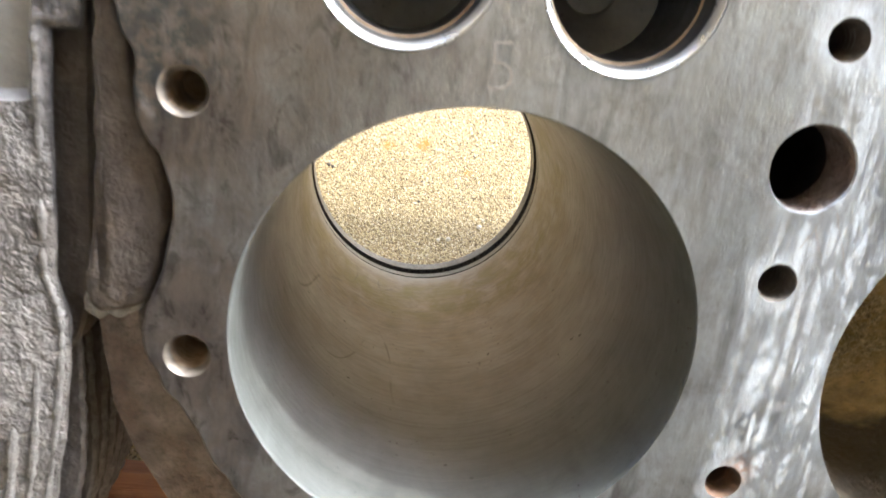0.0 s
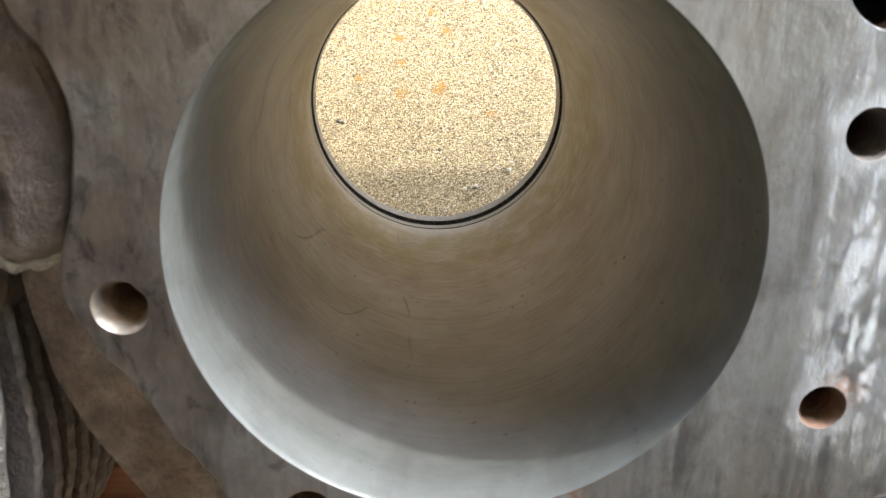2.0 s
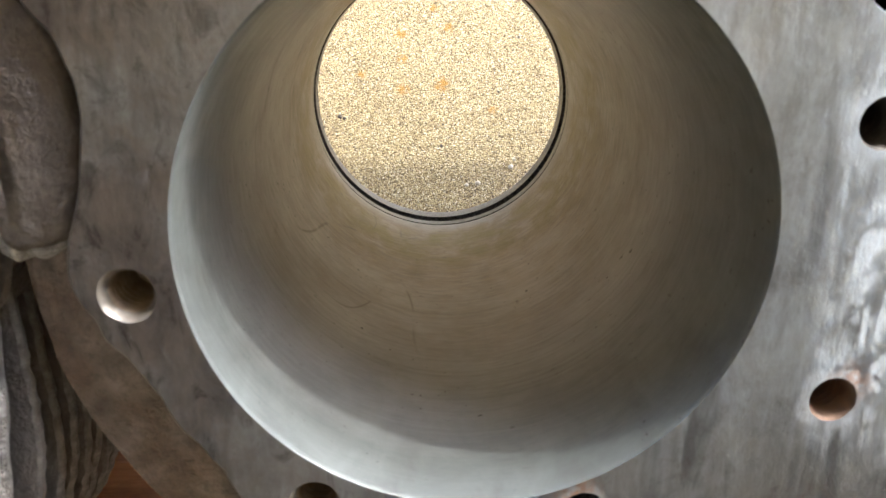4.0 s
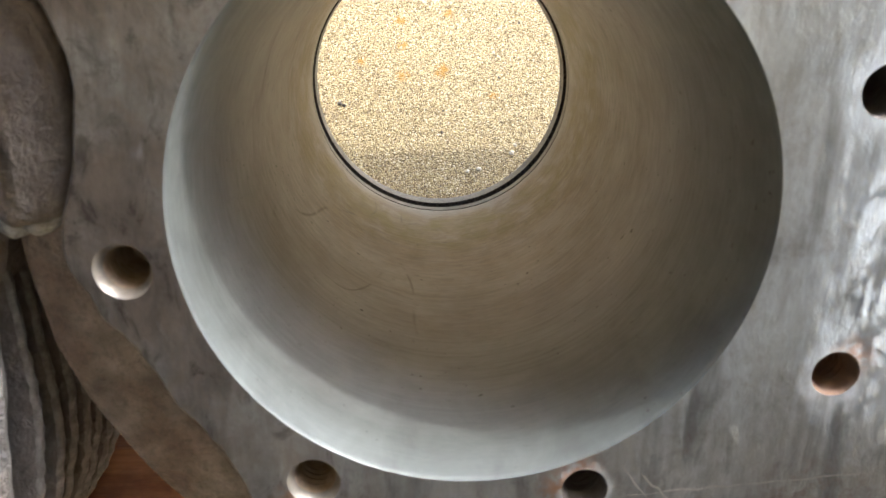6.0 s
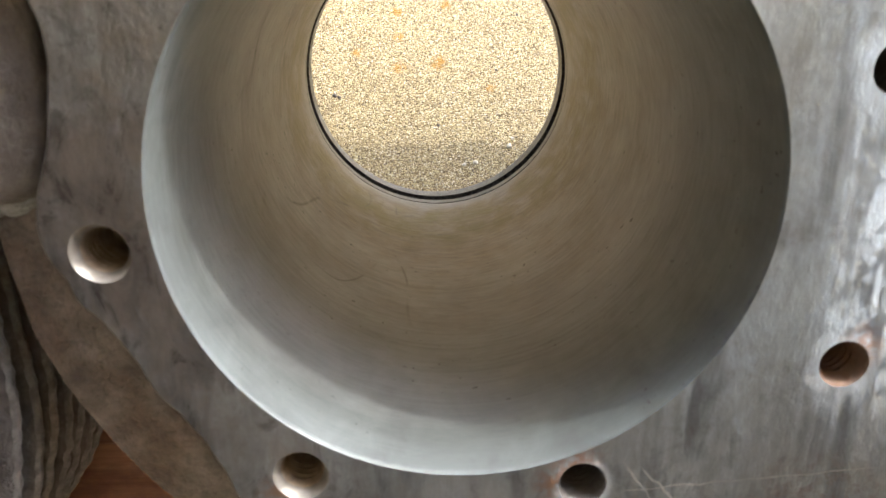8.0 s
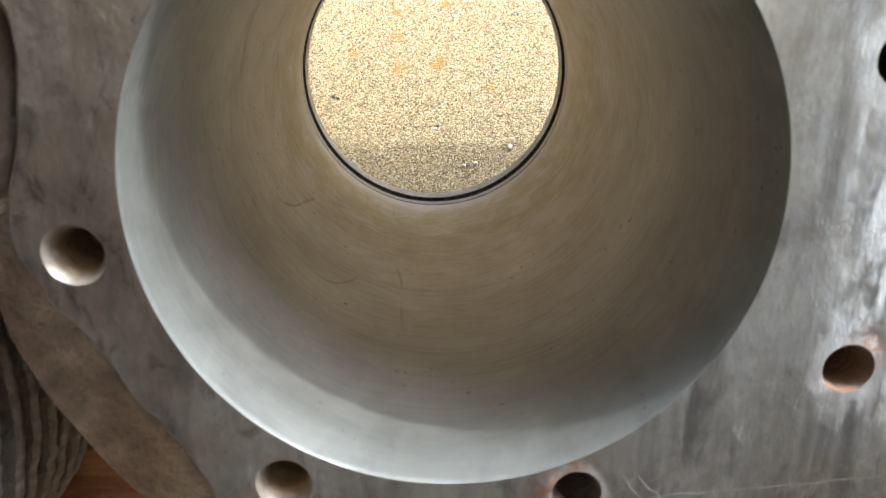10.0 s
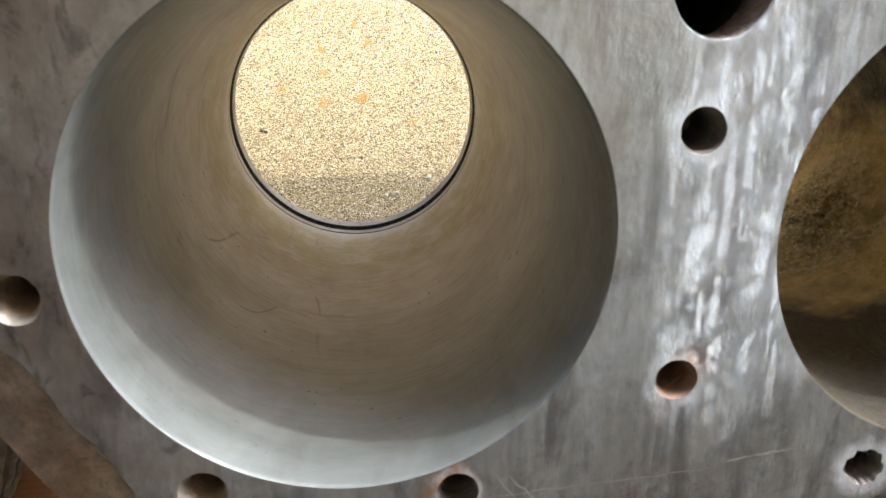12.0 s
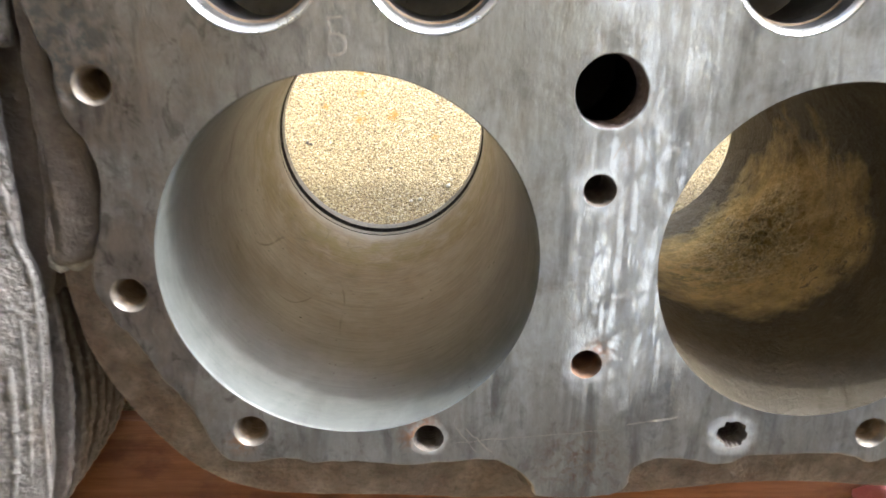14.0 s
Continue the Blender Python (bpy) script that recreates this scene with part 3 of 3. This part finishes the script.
def crust(a, z):
    """Scale on the wall of the neglected bore, thickest on one side."""
    if z > -0.02 or z < -0.143:
        return 0.0
    d = math.degrees(a)
    d = d - 360 if d > 180 else d
    k = math.exp(-((d + 42) / 26) ** 2 - ((z + 0.088 - 0.0004 * (d + 42)) / 0.024) ** 2)
    p = Vector((math.cos(a) * 3, math.sin(a) * 3, z * 70))
    lump = noise.fractal(p * 3.1, 0.9, 2.1, 5)
    low = noise.noise(p * 0.9)
    ridge = math.exp(-((z + 0.097 - (10 - d) * 0.00055) / 0.0011) ** 2) * (1.0 if -45 < d < 14 else 0.0)
    ridge += math.exp(-((z + 0.050 + (14 - d) * 0.0003) / 0.0009) ** 2) * (1.0 if -50 < d < 16 else 0.0)
    ridge *= 0.0007 * (0.6 + noise.noise(p * 2.0))
    scar = math.exp(-((d - 6 + (z + 0.09) * 900) / 5.0) ** 2) * (0.0012 if -0.125 < z < -0.05 else 0.0)
    return -0.0024 * k * max(0.0, 0.55 + lump) - 0.00035 * low - 0.00012 * lump + scar - ridge


cylinder_bore(X2, R2, M_RUSTY, M_RUSTY, "rusted_cylinder_bore", crust, "brown rusted bore wall with flaking crust")
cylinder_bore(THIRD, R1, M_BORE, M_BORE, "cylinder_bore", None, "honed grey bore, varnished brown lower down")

for cx, cy in VALVES:
    b = bmesh.new()
    lathe(b, cx, cy, [(0.0140, -0.003, 0), (0.0140, -0.0002, 0), (0.0137, 0.0001, 0), (0.0134, -0.0001, 0), (0.0127, -0.0012, 0), (0.0124, -0.0030, 1), (0.0114, -0.010, 1)], 96)
    part("valve_seat", b, [M_SEAT, M_PORT], block, "bright ground metal valve seat ring")

# end bulkheads carry the leaning block on the concrete
def ground_z(y):
    return -0.2044 - 0.8391 * y


def bulkhead(x0, x1, outline):
    b = bmesh.new()
    vs = [[b.verts.new((x, y, z)) for y, z in outline] for x in (x0, x1)]
    bridge(b, vs[0], vs[1])
    b.faces.new(vs[0]), b.faces.new(vs[1][::-1])
    bmesh.ops.recalc_face_normals(b, faces=b.faces[:])
    part("bulkhead", b, M_CAST, block)


def foot(y):
    return (y, ground_z(y) + 0.0005)


bulkhead(-0.0545, -0.0512, ((-0.05, BASE + 0.002), (0.104, BASE + 0.002), foot(0.104), foot(0.06), (0.02, -0.185), foot(-0.05)))
bulkhead(2 * MID + 0.0512, 2 * MID + 0.0545, ((-0.05, BASE + 0.002), (-0.01, BASE + 0.002), foot(-0.01), foot(-0.05)))
bulkhead(2 * MID + 0.0512, 2 * MID + 0.0545, ((0.092, BASE + 0.002), (0.104, BASE + 0.002), foot(0.104), foot(0.092)))
# cast rib across the flange at the end of the block
pad = smooth_loop([(x / 1000, y / 1000) for x, y in ((-61.4, 0.4), (-57.5, -0.4), (-54, 1.0), (-52.2, 3.5), (-51.2, 8), (-50.0, 16), (-50.8, 24), (-53.9, 30), (-55.2, 36), (-56.0, 44), (-57.6, 55), (-58.4, 72), (-60.6, 74), (-60.2, 50), (-60.4, 30), (-61.0, 15))], 8)
b = bmesh.new()
last = None
for d, z in ((0.0012, -0.0082), (0.0007, -0.0052), (0.0002, -0.0038), (-0.0004, -0.0032), (-0.0010, -0.0030)):
    vs = ring_verts(b, [(x + rough(0.0007, x * 2, y * 2, z), y + rough(0.0007, y * 2, x * 2, z)) for x, y in grown(pad, d)], lambda x, y: z + rough(0.0006, x * 2, y * 2, 0.3))
    if last:
        bridge(b, last, vs)
    last = vs
fill(b, [last], 0, True)
part("cast_pad", b, M_WEB, block, "", 60)
b = bmesh.new()
path = smooth_loop([(x / 1000, y / 1000) for x, y in ((-61.6, -0.2), (-59.5, -0.7), (-57.3, -0.9), (-55.0, 0.0), (-53.4, 1.6), (-52.3, 3.4), (-51.9, 5.0))], 8)[:-8]
rows = []
for k, (x, y) in enumerate(path):
    e = (Vector(path[min(k + 1, len(path) - 1)]) - Vector(path[max(k - 1, 0)])).normalized()
    r = 0.0018 * (1.0 - 0.8 * (k / len(path)) ** 2) * (1 + 0.8 * noise.noise(Vector((x * 420, y * 420, 2.0))))
    rows.append([b.verts.new((x - e.y * 1.1 * r * math.cos(a), y + e.x * 1.1 * r * math.cos(a), -0.0078 + (1.5 * r + 0.0004) * math.sin(a) + rough(0.0005, x * 4, y * 4, a * 0.01))) for a in (-0.2, 0.25, 0.6, 0.95, 1.3, 1.7, 2.1, 2.5, 3.3)])
for p, q in zip(rows, rows[1:]):
    for k in range(8):
        b.faces.new((p[k], p[k + 1], q[k + 1], q[k]))
b.faces.new(rows[0])
b.faces.new(rows[-1])
bmesh.ops.recalc_face_normals(b, faces=b.faces[:])
part("cast_rib", b, M_RIB, block, "worn pale cast ridge", 60)

# stamped cylinder number on the deck
text = bpy.data.curves.new("stamp", "FONT")
text.body, text.size, text.align_x, text.align_y = "5", 0.0112, "CENTER", "CENTER"
text.offset, text.extrude = -0.0003, 0.00003
ob = new("stamp_text", text)
bpy.context.view_layer.update()
me = bpy.data.meshes.new_from_object(ob.evaluated_get(bpy.context.evaluated_depsgraph_get()))
bpy.data.objects.remove(ob)
me.materials.clear()
me.materials.append(M_STAMP)
ob = new("stamped_number", me)
ob.parent = block
ob.location = (-0.0006, 0.0448, 0.00002)
ob.rotation_euler = (0, 0, radians(4))
tagged(ob, "faint stamped number five")

# long scratches on the machined face
def scratch(points, w):
    b = bmesh.new()
    prev = None
    n = len(points) * 8
    for i in range(n + 1):
        t = i / n
        x = points[0][0] + (points[1][0] - points[0][0]) * t
        y = points[0][1] + (points[1][1] - points[0][1]) * t + 0.0005 * noise.noise(Vector((x * 260, t * 6, 9.0)))
        k = w * (0.35 + abs(noise.noise(Vector((x * 300, y * 300, 0.5)))) * 1.6) * min(1.0, 8 * t + 0.1, 8 * (1 - t) + 0.1)
        d = Vector((points[1][1] - points[0][1], points[0][0] - points[1][0])).normalized() * k / 2
        pair = (b.verts.new((x - d.x, y - d.y, 0.00004)), b.verts.new((x + d.x, y + d.y, 0.00004)))
        if prev:
            b.faces.new((prev[0], prev[1], pair[1], pair[0]))
        prev = pair
    part("scratch", b, M_STAMP, block)


for p, q, w in (((0.021, -0.0425), (0.058, -0.0395), 0.00028), ((0.060, -0.0385), (0.073, -0.0365), 0.0004), ((0.024, -0.0385), (0.031, -0.046), 0.0004), ((0.021, -0.037), (0.027, -0.0455), 0.00025),
                ((0.057, 0.029), (0.0625, 0.017), 0.00025), ((0.054, 0.0265), (0.0572, 0.0195), 0.0003), ((0.0545, 0.0255), (0.0525, 0.0215), 0.0003)):
    scratch((p, q), w)

# ---- the finned casting beside it ----
fin_casting = thing("finned_casting", DECK, "weathered grey alloy casting with stacked cooling fins", "engine part")
TOP = [(-62.5, 75), (-62.2, 55), (-62.6, 44.5), (-63.4, 43.2), (-66.6, 42.6), (-67.2, 40), (-67.3, 22), (-67.4, 6), (-66.6, 1.5), (-65.4, -3), (-65.4, -10), (-66.8, -24), (-68.6, -38), (-71.0, -54), (-78, -70), (-100, -82), (-150, -86), (-152, 80), (-100, 82), (-64, 80)]
FIN = [(-68.5, 78), (-68.5, 40), (-68.2, 6), (-66.4, -6), (-65.7, -18), (-66.0, -36), (-68.0, -50), (-72, -63), (-78, -72), (-90, -83), (-115, -94), (-150, -96), (-152, 80), (-100, 82)]


def mm(pts, n=4):
    return smooth_loop([(x / 1000, y / 1000) for x, y in pts[::-1]], n)


top_loop = mm(TOP)
b = bmesh.new()
pocket = mm([(-69.8, 73), (-69.5, 40), (-69.9, 33.5), (-72.4, 31.6), (-95, 31), (-120, 34), (-122, 72), (-95, 75)][::1])
ring = ring_verts(b, pocket, -0.0042)
floor_ring = ring_verts(b, grown(pocket, -0.0016), -0.0072)
bridge(b, floor_ring, ring, 1)
fill(b, [floor_ring], 1, True)
outer = ring_verts(b, grown(top_loop, -0.0012), lambda x, y: -0.0042 + 0.0004 * noise.noise(Vector((x * 180, y * 180, 0))))
fill(b, [outer, ring], 0, True)
last = outer
for d, z in ((-0.0003, -0.0045), (0.0, -0.0052), (-0.0003, -0.0068), (-0.006, -0.0085)):
    vs = ring_verts(b, [(x + 0.0006 * noise.noise(Vector((x * 210, y * 210, z * 90))), y + 0.0005 * noise.noise(Vector((y * 210, x * 210, z * 90)))) for x, y in grown(top_loop, d)], z)
    bridge(b, vs, last, 0)
    last = vs
fill(b, [last], 0, False)
part("top_plate", b, [M_ALLOY, M_SMOOTH], fin_casting, "rough pale cast plate with a shallow pocket", 50)
# a rope-like cast bead that runs down the plate near its edge
def bead(run, size):
    b = bmesh.new()
    path = smooth_loop([(x / 1000, y / 1000) for x, y in run], 14)[:-14]
    rows = []
    for k, (x, y) in enumerate(path):
        e = (Vector(path[min(k + 1, len(path) - 1)]) - Vector(path[max(k - 1, 0)])).normalized()
        r = size * (1 + 0.75 * noise.noise(Vector((x * 300, y * 620, 1.0)))) * min(1.0, 0.2 + 0.12 * k, 0.2 + 0.12 * (len(path) - k))
        rows.append([b.verts.new((x - 0.0005 - e.y * r * math.cos(a), y + e.x * r * math.cos(a), -0.0047 + 1.3 * r * math.sin(a))) for a in (0.0, 0.6, 1.2, 1.9, 2.5, math.pi)])
    for p, q in zip(rows, rows[1:]):
        for k in range(5):
            b.faces.new((p[k], p[k + 1], q[k + 1], q[k]))
    bmesh.ops.recalc_face_normals(b, faces=b.faces[:])
    part("cast_bead", b, M_BEAD, fin_casting, "pale worn ridge along the plate edge")


bead([(-63.4, 70), (-63.6, 47), (-67.9, 44), (-68.3, 40), (-68.4, 22), (-68.4, 6), (-67.4, 1.5), (-66.2, -3), (-66.2, -10), (-67.5, -24), (-69.3, -38), (-71.6, -53)], 0.0007)
bead([(-70.5, -14), (-71.0, -26), (-72.8, -40), (-75.0, -54)], 0.0008)
bead([(-74.5, -24), (-75.5, -36), (-77.5, -50), (-80, -58)], 0.0009)
for x in (-66.6, -65.3, -64.1):
    bead([(x + 0.2, 78), (x, 62), (x - 0.1, 52), (x, 45.4)], 0.0008)
for k in range(7):
    z = -0.0105 - 0.0056 * k
    b = bmesh.new()
    lp = mm(FIN, 16)
    lp = [(x + 0.0008 * noise.noise(Vector((x * 70, y * 70, k * 3.3))) + 0.0005 * noise.noise(Vector((x * 520, y * 520, k * 3.3))), y) for x, y in lp]
    last = None
    for d, dz, m in ((-0.010, -0.0026, 0), (-0.0012, -0.0023, 0), (-0.0002, -0.0018, 0), (0.0, -0.0012, 1), (-0.0002, -0.0006, 1), (-0.0008, -0.0002, 1), (-0.0030, 0.0, 0)):
        vs = ring_verts(b, grown(lp, d), z + dz)
        if last:
            bridge(b, last, vs, m)
        else:
            fill(b, [vs], 0, False)
        last = vs
    fill(b, [last], 0, True)
    part("fin", b, [M_FIN, M_FINEDGE], fin_casting, "alloy fin with faces painted dark as shade and a lit pale edge")
b = bmesh.new()
web = mm([(-63.2, 76), (-63.1, 40), (-63.4, 10), (-64.3, -2), (-66.6, -10.5), (-71.5, -12), (-74, 10), (-74, 76)], 8)
prism(b, [(x + 0.0004 * noise.noise(Vector((x * 90, y * 90, 5.0))), y) for x, y in web], -0.052, -0.0098, 0.0006)
part("side_web", b, M_WEB, fin_casting, "dark brown wall that closes the fins")
b = bmesh.new()
core = mm([(-80, 70), (-79, 0), (-82, -40), (-110, -66), (-145, -70), (-146, 70)], 4)
lo = ring_verts(b, core, lambda x, y: ground_z(y) + 0.0004)
hi = ring_verts(b, core, -0.012)
bridge(b, lo, hi)
fill(b, [hi], 0, True)
# core kept near-black so the fin gaps look shaded
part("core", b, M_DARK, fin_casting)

# ---- timber, a pink piece and grit on the concrete ----
def timber(name, m, size, label):
    lx, ly, lz = size
    b = bmesh.new()
    rows = []
    c = 0.004
    prof = [(-ly / 2 + c, 0), (ly / 2 - c, 0), (ly / 2, c), (ly / 2, lz - c), (ly / 2 - c, lz), (-ly / 2 + c, lz), (-ly / 2, lz - c), (-ly / 2, c)]
    n = 60
    for i in range(n + 1):
        x = -lx / 2 + lx * i / n
        rows.append([b.verts.new((x, y + 0.0007 * noise.noise(Vector((x * 25, y * 40, z * 40))), max(0.0, z + (0.0007 * noise.noise(Vector((x * 25, z * 40, y * 40))) if z > 0.01 else 0)))) for y, z in prof])
    for r, s in zip(rows, rows[1:]):
        bridge(b, r, s)
    b.faces.new(rows[0]), b.faces.new(rows[-1])
    bmesh.ops.recalc_face_normals(b, faces=b.faces[:])
    ob = part(name, b, M_WOOD, None, "", 35)
    ob.matrix_world = m
    return tagged(ob, label, "timber")


timber("timber", pose(0.06, -0.062, 0.0, 0, 0, -1.0), (0.62, 0.1, 0.042), "red-brown weathered timber lying on the concrete")

# added stand-in for a small pink patch of unsettled nature
b = bmesh.new()
n = 28
grid = [[b.verts.new((0.05 * (i / n - 0.5), 0.04 * (j / n - 0.5), 0.006 + 0.006 * noise.fractal(Vector((i * 0.16, j * 0.2, 4.0)), 0.8, 2.0, 3) + 0.004 * math.sin(i * 0.5))) for j in range(n + 1)] for i in range(n + 1)]
for i in range(n):
    for j in range(n):
        b.faces.new((grid[i][j], grid[i + 1][j], grid[i + 1][j + 1], grid[i][j + 1]))
ext = bmesh.ops.extrude_face_region(b, geom=b.faces[:])
for v in ext["geom"]:
    if isinstance(v, bmesh.types.BMVert):
        v.co.z = max(v.co.z - 0.0025, 0.0) if v.co.z > 0.0025 else 0.0
bmesh.ops.recalc_face_normals(b, faces=b.faces[:])
rag = part("rag", b, M_PINK, None, "", 60)
rag.matrix_world = pose(0.186, -0.050, 0.0425, 0, 0, 20)
tagged(rag, "crumpled pink piece lying on the timber", "rag")


def grit(x, y, r, mat, label):
    b = bmesh.new()
    bmesh.ops.create_icosphere(b, subdivisions=2, radius=r)
    for v in b.verts:
        v.co *= 1 + 0.5 * noise.noise(v.co * 1.6 / r + Vector((x * 400, y * 400, 0)))
        v.co.z = max(v.co.z * 0.6, -0.25 * r) + 0.2 * r
    ob = part("grit", b, mat, None, "", 60)
    v = DECK @ Vector((x, y, ground_z(y)))
    ob.matrix_world = pose(v.x, v.y, 0.0, 0, 0, x * 9e4)
    tagged(ob, label, "grit", "loose grit on the concrete")


for x, y, r in ((-0.0362, -0.0122, 0.00085), (-0.0345, -0.0128, 0.0007), (0.0017, -0.0221, 0.0006), (0.0024, -0.0150, 0.0004), (0.0335, 0.0153, 0.0006), (0.024, -0.004, 0.0005)):
    grit(x, y, r, M_GRIT, "small dark grain of grit on concrete")
for x, y, r in ((0.0146, -0.0339, 0.0009), (0.0270, -0.0290, 0.0009), (0.0285, -0.0265, 0.0007), (0.0105, -0.0345, 0.0007)):
    grit(x, y, r, M_PALE, "small pale grain of grit on concrete")
